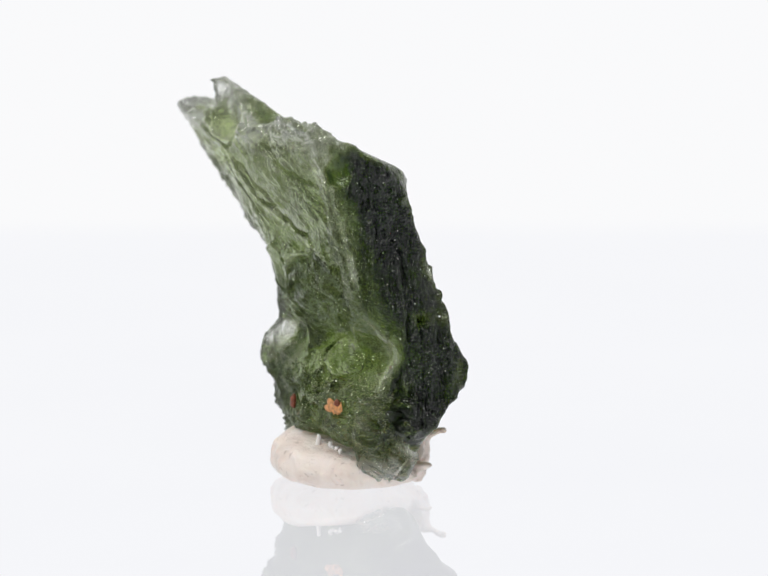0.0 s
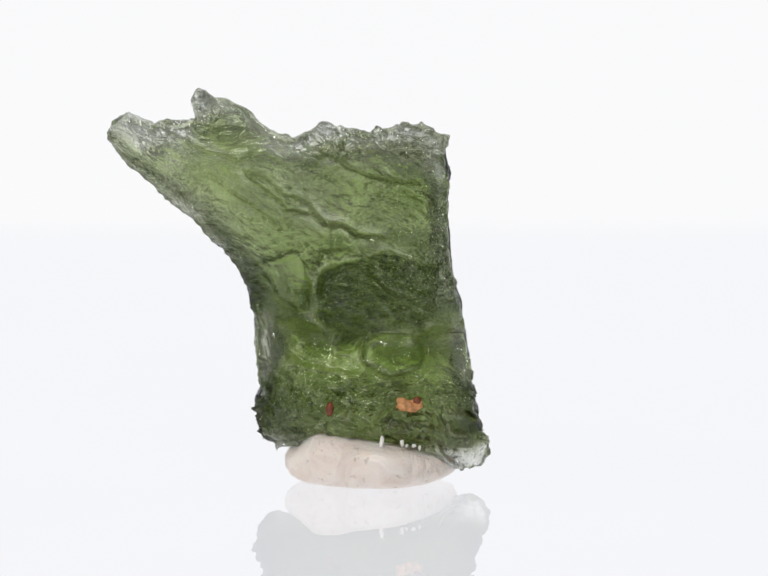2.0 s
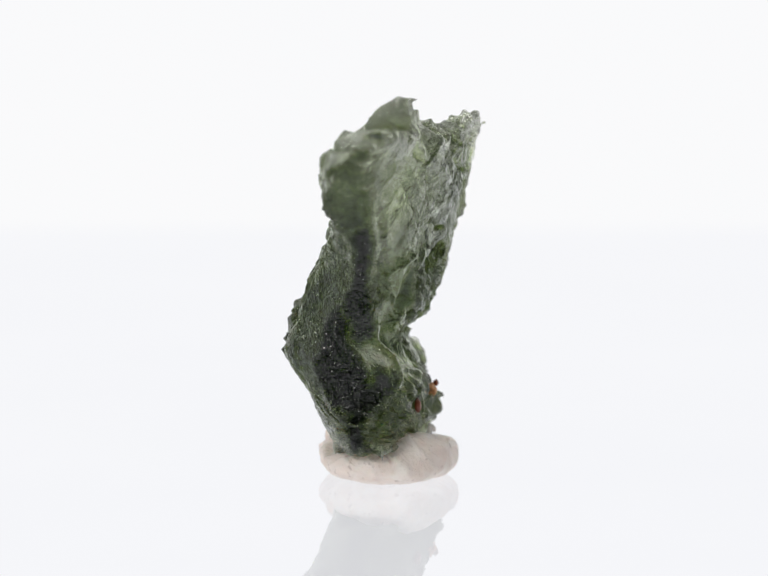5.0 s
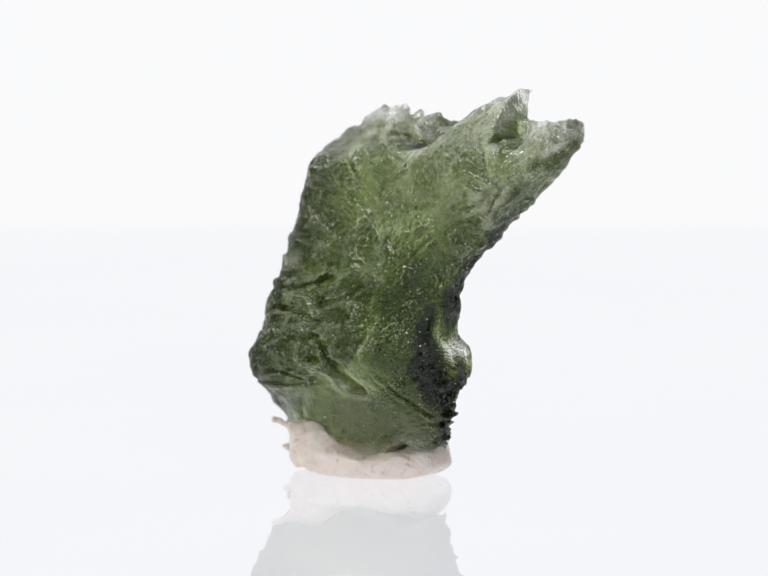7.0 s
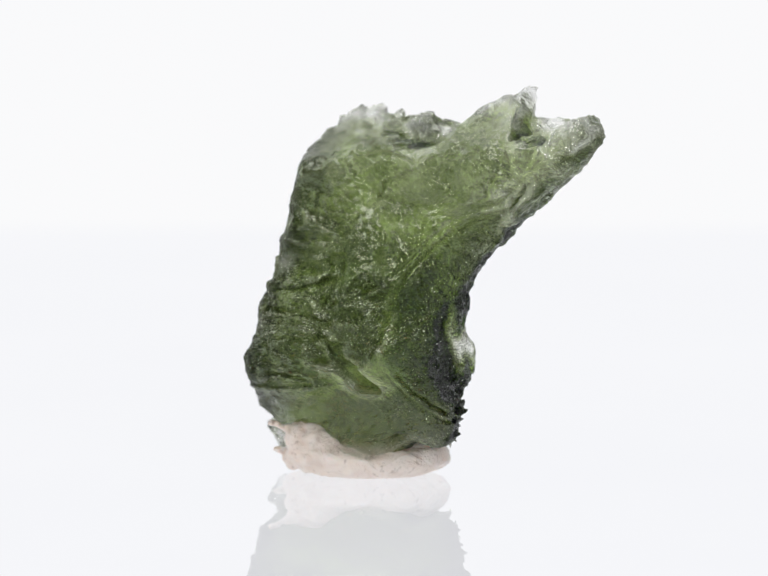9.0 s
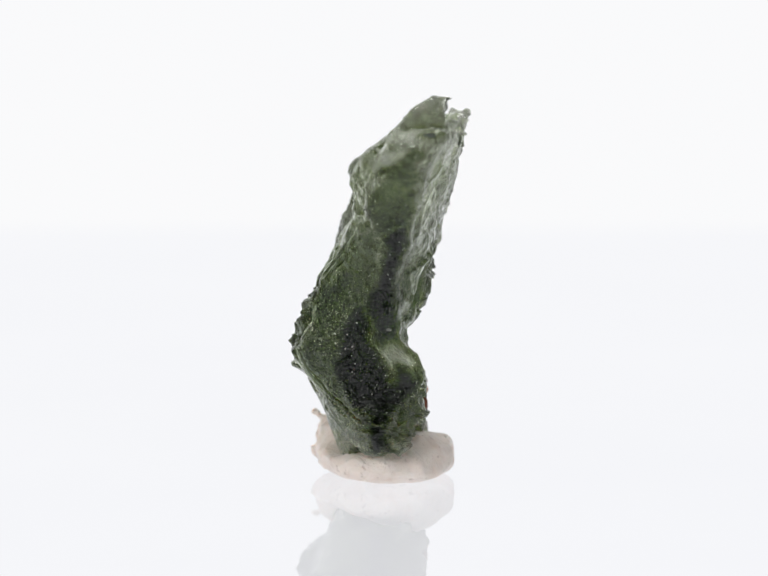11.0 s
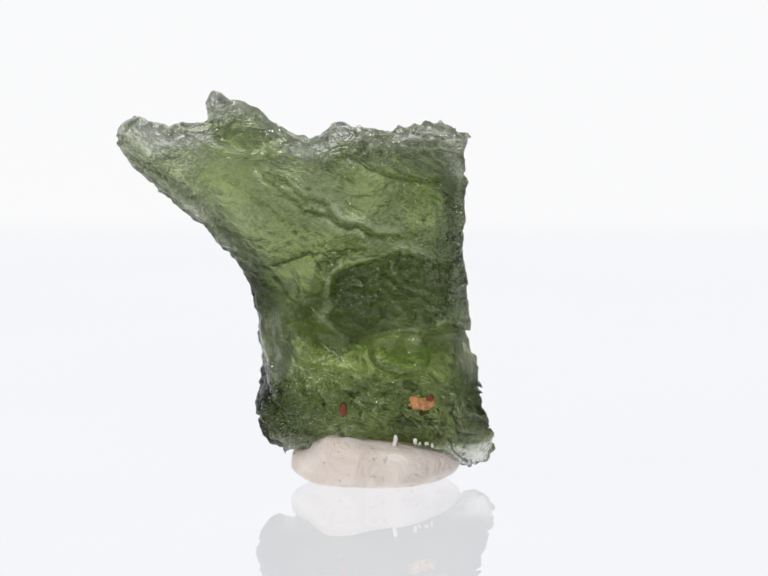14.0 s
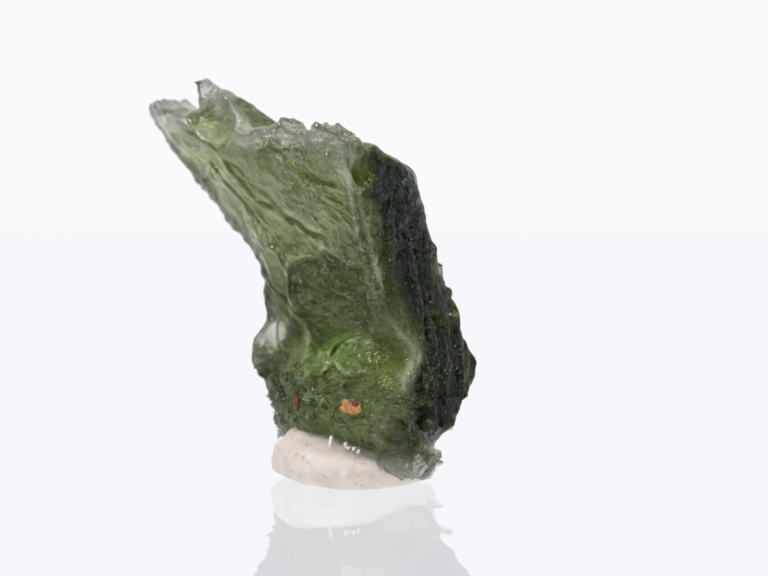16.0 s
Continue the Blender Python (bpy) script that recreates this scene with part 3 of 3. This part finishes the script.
def stone_relief(x, y, z, edge, front, back, X, Z, i, k):
    """Finer relief at points near the skin; positive carves."""
    n = [Lumps(k) for k in (3, 5, 8, 13)]
    cells = Bowls(31)
    face = np.clip(0.5 + ((front + back) / 2 - y) / 2.0, 0, 1)
    rear = 1 - face
    inner = np.clip(-edge / 1.2, 0, 1)
    r = 0.15 * n[0].fractal(x * 0.5, y * 0.5, z * 0.5, 3) + 0.07 * n[1].fractal(x * 1.9, y * 1.9, z * 1.9, 2)
    warp = [Lumps(q).fractal(X * 0.45, X * 0, Z * 0.45, 2) * 0.55 for q in (41, 43)]

    def within(corners, soft):
        return inside(X, Z, corners, soft)[i, k]

    def ragged(corners, soft):
        return inside(X + warp[0], Z + warp[1], corners, soft)[i, k]

    def along(line):
        d, side = path_distance(X, Z, line)
        return d[i, k], side[i, k]

    calm = face * np.maximum(within(PATCHES[0], 0.6), within(PATCHES[1], 0.6))

    def patch(mask, make):
        """Adds make(x, y, z) where mask is not 0."""
        on = mask > 0.01
        r[on] += mask[on] * make(x[on], y[on], z[on])

    def flow(x, z):
        """Along and across the way the melt ran, down from the arm."""
        return 0.84 * x - 0.54 * z, 0.54 * x + 0.84 * z

    def scales(x, y, z):
        """Thin curling layers, broken off one above the other."""
        return 0.55 * terrace(3.2 * n[2].fractal(x * 0.13, y * 0.13, z * 0.26, 2) + 0.5 * n[1].at(x * 0.9, y * 0.6, z * 1.3), 0.12)

    # flow scars: long steps that run down from the arm
    patch(inner * (1 - calm), lambda x, y, z: 0.17 * np.abs(n[2].fractal(flow(x, z)[0] * 0.28, y * 0.5, flow(x, z)[1] * 1.1, 3)))
    patch(face * inner * (1 - calm) * window(z, 17, 40, 2), lambda x, y, z: 0.16 * terrace(2.2 * n[3].fractal(flow(x, z)[0] * 0.1, y * 0.1, flow(x, z)[1] * 0.3, 3), 0.1))
    # single grooves, each with a lower lip on one side
    for grooves, on in ((FRONT_GROOVES, face), (REAR_GROOVES, rear)):
        for line, deep, wide in grooves:
            d, side = along(line)
            d = d * side + 0.13 * n[1].at(x * 1.6, y * 0, z * 1.6)
            r += on * (deep * np.exp(-(d / wide) ** 2) + 0.4 * deep * np.exp(-np.abs(d) / 0.7) * (d > 0))
    # scaly dark band, rough foot and rough head
    patch(ragged(BAND, 0.4) * face, lambda x, y, z: 0.3 + scales(x, y, z) + 0.6 * (0.45 - cells.at(x * 0.45 + 0.2 * z, y * 0.6, z * 1.15)) + 0.12 * n[3].fractal(x * 1.2, y * 1.2, z * 2.2, 2))
    foot = window(z, -2, 9.0, 1.2) * face
    patch(foot, lambda x, y, z: 0.42 * terrace(3.0 * n[0].fractal((x - 0.5 * z) * 0.16, y * 0.16, (z + 0.4 * x) * 0.3, 3), 0.13) + 0.75 * (0.45 - cells.at((x - z) * 0.42 + 5, y * 0.6, (x + z) * 0.75)) + 0.12 * n[3].fractal((x - z) * 0.9, y, (x + z) * 1.7, 2))
    lobes = window(z, 8.0, 12.5, 1.0) * window(x, -7, 8, 1.0) * face * (1 - 0.6 * calm)
    patch(lobes, lambda x, y, z: 0.9 * (0.5 - cells.at(x * 0.34 + 3.4, y * 0.4, z * 0.42 + 2)))
    head = window(z - 0.12 * x, 28.2, 40, 1.0) * window(x, -5, 9, 1.5)
    patch(head, lambda x, y, z: 0.85 * (0.45 - cells.at(x * 0.8, y * 0.8, z * 1.3)) + 0.15 * n[3].fractal(x * 1.4, y * 1.4, z * 1.8, 2))
    arm = window(x, -24, -13, 3) * inner
    patch(arm, lambda x, y, z: 0.3 * (0.5 - cells.at(flow(x, z)[0] * 0.35, y * 0.5, flow(x, z)[1] * 0.8)))
    # hollowed rim of the smooth dome, with a notch at its head
    q = np.sqrt(((x - DOME[0]) / DOME[2]) ** 2 + ((z - DOME[1]) / DOME[3]) ** 2) + 0.06 * n[1].at(x * 0.9, y * 0, z * 0.9)
    r += face * 0.75 * np.exp(-((q - 1.08) / 0.06) ** 2) * np.clip(0.7 - 0.25 * (x - DOME[0]), 0, 1)
    r += face * 0.6 * spot(x, z, 3.2, 12.3, 0.5, 0.5)
    # sharp far rims of the two smooth patches
    for corners in PATCHES:
        r -= face * 0.28 * np.exp(-((polygon_distance(X, Z, corners)[i, k] - 0.15) / 0.2) ** 2)
    # arc that parts the bevel from the rear face
    d, side = along(ARC)
    d = d * side + 0.25 * n[1].at(x * 0.7, y * 0, z * 0.7)
    r += rear * (0.7 * np.exp(-((d - 0.2) / 0.17) ** 2) + 0.4 * np.exp(-((d - 1.0) / 0.14) ** 2)) * np.clip(0.8 + 0.6 * n[0].at(x * 0.4, y * 0, z * 0.4), 0, 1)
    # long tear of the rear, striated along its way, and the chip beside it
    d, side = along([(0.2, 12.4), (-0.8, 10.5), (-2.1, 8.7), (-3.2, 7.7)])
    tear = window(d * side, -1.2, 0.55, 0.25) * window(z, 7.9, 12.0, 0.5)
    patch(rear * tear, lambda x, y, z: 1.5 + 0.35 * terrace((0.85 * x + 0.5 * z) * 1.1 + 0.6 * n[1].at(x * 0.5, y * 0, z * 0.5), 0.3))
    r -= rear * 0.8 * spot(x, z, 0.2, 9.6, 0.9, 0.45)
    r += rear * 1.2 * spot(x, z, 0.9, 10.3, 0.8, 0.35)
    # broken ground and ledges of the rear
    patch(rear * ragged(REAR_BROKEN, 0.8), lambda x, y, z: 0.3 + 1.3 * (0.42 - cells.at(x * 0.5 + 1, y * 0.5, z * 0.6)) + scales(x + 7, y, z) + 0.2 * n[3].fractal(x * 0.9, y * 0.9, z * 1.2, 3))
    patch(rear * np.clip(-edge / 1.0 - 0.2, 0, 1) * window(x, 0.5, 9.5, 1.5) * window(z, 8.0, 25, 1.5), lambda x, y, z: 0.5 * terrace(2.4 * n[0].fractal(x * 0.1, y * 0.1, z * 0.28, 3), 0.13) + 0.6 * (0.42 - cells.at(x * 0.55, y * 0.7, z * 0.85 + 4)))
    patch(rear * window(z, 20, 31, 2) * window(x, -18, 3, 3) * (1 - ragged(REAR_SMOOTH, 0.8)),
          lambda x, y, z: 0.3 * (0.5 - cells.at((0.84 * x + 0.54 * z) * 0.25, y * 0.3, (0.84 * z - 0.54 * x) * 0.62)) + 0.2 * terrace(2.2 * n[3].fractal((0.9 * x + 0.4 * z) * 0.1, y * 0.1, (0.9 * z - 0.4 * x) * 0.26, 3), 0.1))
    d, side = along([(8.8, 7.5), (5.2, 7.5), (0.7, 8.2)])
    r += rear * 0.35 * np.exp(-np.abs(d + 0.5 * n[1].at(x * 0.5, y * 0, z * 0.5)) / 0.9) * (side < 0)
    # upright striae of the broken side, scallops and coarse grain of the opposite side
    wall = np.clip(1 + (edge + 0.2) / 0.9, 0, 1)
    patch(wall * (x > 5), lambda x, y, z: 0.26 * n[2].fractal(y * 1.5 + 0.3 * x, z * 0.16, y * 0, 3))
    patch((1 - inner) * (x < -3) * (z < 25), lambda x, y, z: 0.3 * (0.45 - cells.at(y * 0.45 - z * 0.25, x * 0.45, z * 0.7 + y * 0.3)) + 0.16 * (0.5 - cells.at(y * 1.9, x * 1.9, z * 1.9)))
    # jagged rim
    patch(wall, lambda x, y, z: 0.16 * n[1].fractal(x * 0.8, y * 0.8, z * 0.8, 4))
    # shagreen grain
    r += (1 - 0.8 * calm) * 0.05 * n[2].at(x * 3.4, y * 3.4, z * 3.4)
    return r


def stone_scoops(x, y, z):
    """Round-bottomed flake scars, hard-edged: centre and radius."""
    rows = ((-10.6, -10.3, 31.2, 4.1), (-15.6, -6.8, 32.6, 2.0), (-4.3, -10.4, 32.1, 2.6), (-16.0, -1.0, 32.9, 1.9), (-2.7, -6.3, 6.4, 0.8), (4.5, -6.9, 7.0, 0.95),
            (8.2, -8.6, 12.0, 2.1), (7.9, -7.6, 27.3, 1.5), (-8.9, -7.4, 13.2, 1.5), (-9.6, -6.6, 9.6, 1.2), (5.0, -11.6, 30.8, 2.1), (0.3, 7.3, 30.4, 5.2), (6.2, -1.0, 31.3, 2.4))
    carve = -1e9
    for cx, cy, cz, r in rows:
        carve = np.maximum(carve, r - np.sqrt((x - cx) ** 2 + (y - cy) ** 2 + (z - cz) ** 2))
    return carve


def build_stone():
    step = 0.135
    xs, ys, zs = np.arange(-23.2, 12.4, step), np.arange(-11.8, 8.2, step), np.arange(0.1, 35.2, step)
    X, Z = np.meshgrid(xs, zs, indexing="ij")
    f, edge, front, back = stone_form(ys[None, :, None], X, Z)
    i, j, k = np.nonzero((f > -1.8) & (f < 0.8))
    x, y, z = xs[i], ys[j], zs[k]
    near = f[i, j, k] + stone_relief(x, y, z, edge[i, k], front[i, k], back[i, k], X, Z, i, k)
    plain_form = f.copy()
    f[i, j, k] = smooth_max(near, stone_scoops(x, y, z), 0.15)
    verts, quads = largest_piece(*skin(f, xs, ys, zs))
    me = skin_mesh("tektite", verts * MM, quads)
    # how much glass lies behind each point of the skin, baked to darken its colour
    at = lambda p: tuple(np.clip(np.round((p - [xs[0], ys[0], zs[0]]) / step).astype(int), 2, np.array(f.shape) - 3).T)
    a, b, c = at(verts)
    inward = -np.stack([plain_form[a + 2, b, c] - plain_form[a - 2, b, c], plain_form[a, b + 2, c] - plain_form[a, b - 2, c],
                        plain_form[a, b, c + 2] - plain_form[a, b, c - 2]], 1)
    # turned towards level, so that sloping sides get long paths and a darker colour
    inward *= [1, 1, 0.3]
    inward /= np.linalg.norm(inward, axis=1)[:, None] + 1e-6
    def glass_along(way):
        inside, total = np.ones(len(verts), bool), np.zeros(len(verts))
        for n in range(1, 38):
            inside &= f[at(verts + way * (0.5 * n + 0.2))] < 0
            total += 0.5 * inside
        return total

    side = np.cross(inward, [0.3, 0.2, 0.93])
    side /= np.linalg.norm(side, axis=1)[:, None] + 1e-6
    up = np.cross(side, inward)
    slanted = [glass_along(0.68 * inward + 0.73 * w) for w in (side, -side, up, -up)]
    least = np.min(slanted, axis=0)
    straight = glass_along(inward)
    # cut down near rims, so that their colour is pale as if lit through
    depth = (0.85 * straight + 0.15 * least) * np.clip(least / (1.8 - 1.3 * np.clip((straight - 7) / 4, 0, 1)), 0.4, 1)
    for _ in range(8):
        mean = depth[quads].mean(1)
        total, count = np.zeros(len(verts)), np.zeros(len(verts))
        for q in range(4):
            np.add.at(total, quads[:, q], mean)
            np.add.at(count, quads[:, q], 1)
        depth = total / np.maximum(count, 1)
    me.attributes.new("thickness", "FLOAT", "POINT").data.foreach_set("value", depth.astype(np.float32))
    crust = stone_crust(*verts.T, edge[a, c], front[a, c], back[a, c])
    me.attributes.new("crust", "FLOAT", "POINT").data.foreach_set("value", crust.astype(np.float32))
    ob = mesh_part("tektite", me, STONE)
    tagged(ob, "translucent green natural glass stone with pitted sculpted surface standing in putty", "stone")
    return ob


def lump(centre, size, seed, rough=0.3, level=2):
    bm = bmesh.new()
    bmesh.ops.create_icosphere(bm, subdivisions=level, radius=1.0)
    n = Lumps(seed)
    for v in bm.verts:
        q = np.array(v.co) * 1.6 + 9
        k = 1 + rough * float(n.fractal(q[0:1], q[1:2], q[2:3], 2)[0])
        v.co = Vector([(centre[i] + v.co[i] * size[i] * k) * MM for i in range(3)])
    return bm


def build_inclusions(stone):
    part("inclusion", lump((-2.7, -5.3, 6.4), (0.34, 0.3, 0.62), 21), DEEP, stone, "dark red-brown stained hollow")
    crust = part("inclusion", lump((4.1, -5.72, 6.75), (1.0, 0.36, 0.62), 22, 0.5, 3), RUST, stone, "rust-orange mineral crust")
    part("hollow", lump((4.75, -5.92, 7.25), (0.38, 0.25, 0.34), 23), DEEP, crust, "dark red-brown hole")


def build_putty():
    step = 0.14
    xs, ys, zs = np.arange(-8.8, 10.4, step), np.arange(-10.2, 6.4, step), np.arange(-0.98, 6.4, step)
    x, y, z = np.meshgrid(xs, ys, zs, indexing="ij")
    n, n2 = Lumps(11), Lumps(12)
    cx, cy, turn = 0.9, -2.2, radians(4.6)
    u = (x - cx) * math.cos(turn) + (y - cy) * math.sin(turn)
    v = -(x - cx) * math.sin(turn) + (y - cy) * math.cos(turn)
    reach = np.sqrt((u / 7.5) ** 2 + (v / 6.0) ** 2)
    tall = 3.35 - 0.11 * u - 0.012 * u * u - 0.06 * v + 0.9 * spot(u, v, -4.6, -1.2, 2.2, 3.4) - 1.2 * spot(u, v, -2.5, 4.6, 2.0, 1.6)
    waist = 1.5
    rise = np.where(z > waist, np.maximum(tall - waist, 0.5), 2.2)
    f = ((reach ** 2.6 + (np.abs(z - waist) / rise) ** 2.6) ** (1 / 2.6) - 1) * 4.0
    f = f + 0.16 * n.fractal(x * 0.4, y * 0.4, z * 0.4, 2)
    # torn lumps and a drawn-out finger behind the stone
    for bx, by, bz, r in ((4.6, 1.9, 2.6, 1.5), (3.0, 2.4, 2.9, 1.2), (5.6, 1.0, 2.0, 1.3), (1.9, 2.2, 2.6, 1.0), (4.0, 0.6, 3.2, 1.1)):
        f = smooth_min(f, np.sqrt((x - bx) ** 2 + (y - by) ** 2 + (z - bz) ** 2) - r, 0.5)
    p0, p1 = np.array([4.8, 2.0, 3.2]), np.array([6.9, 3.6, 4.3])
    s = np.clip(((x - p0[0]) * 2.1 + (y - p0[1]) * 1.6 + (z - p0[2]) * 1.1) / (2.1 ** 2 + 1.6 ** 2 + 1.1 ** 2), 0, 1)
    d = np.sqrt((x - p0[0] - 2.1 * s) ** 2 + (y - p0[1] - 1.6 * s) ** 2 + (z - p0[2] - 1.1 * s) ** 2)
    f = smooth_min(f, d - (0.75 - 0.45 * s + 0.4 * np.clip(s - 0.7, 0, 1)), 0.35)
    torn = np.clip((v - 0.8) / 2.0, 0, 1) * np.clip((u + 1) / 3, 0, 1)
    f = f + (0.09 + 0.38 * torn) * n2.fractal(x * 0.62, y * 0.62, z * 0.62, 3)
    f = np.maximum(f, -0.28 - z)
    verts, quads = skin(f, xs, ys, zs)
    ob = mesh_part("putty_base", skin_mesh("putty_base", verts * MM, quads), PUTTY)
    tagged(ob, "pressed beige putty lump with a torn edge under the stone", "putty")
    # a pulled thread and crumbs that stick to the stone
    bm = bmesh.new()
    bmesh.ops.create_cone(bm, cap_ends=True, segments=10, radius1=0.26 * MM, radius2=0.13 * MM, depth=1.1 * MM)
    bmesh.ops.subdivide_edges(bm, edges=bm.edges[:], cuts=3, use_grid_fill=True)
    for v in bm.verts:
        h = v.co.z / MM
        v.co = Vector((1.75 * MM + v.co.x * (1 + 0.3 * math.sin(9 * h)) + 0.05 * MM * math.sin(5 * h), -5.75 * MM + v.co.y, 3.6 * MM + v.co.z))
    part("putty_thread", bm, SHARD, ob, "white pulled putty thread")
    for k, (tx, ty, tz, sx, sz) in enumerate(((3.5, -5.75, 3.5, 0.15, 0.3), (3.9, -5.75, 3.3, 0.12, 0.16), (4.5, -5.75, 3.3, 0.16, 0.18), (5.0, -5.7, 3.1, 0.11, 0.24))):
        part("putty_crumb", lump((tx, ty, tz), (sx, 0.18, sz), 60 + k, 0.7), SHARD, ob, "white putty crumb")
    return ob


build_table()
build_backdrop()
stone = build_stone()
build_inclusions(stone)
putty = build_putty()


# ---------------------------------------------------------------- motion of the turning pieces
def motions():
    """The pieces turn steadily with the turntable, then back the way they came."""
    rate, back_at, face = 27.3135, 8.2195, 54.5
    times = [0.5 * n for n in range(33)] + [8.1, 8.2, 8.2334, 8.3, 8.4]
    rows = []
    for t in sorted(times):
        gone = t if t < back_at else 2 * back_at - t
        rows.append((t, pose(0, 0, 0, 0, 0, rate * gone - face)))
    for ob in (stone, putty):
        walk(ob, rows)


motions()
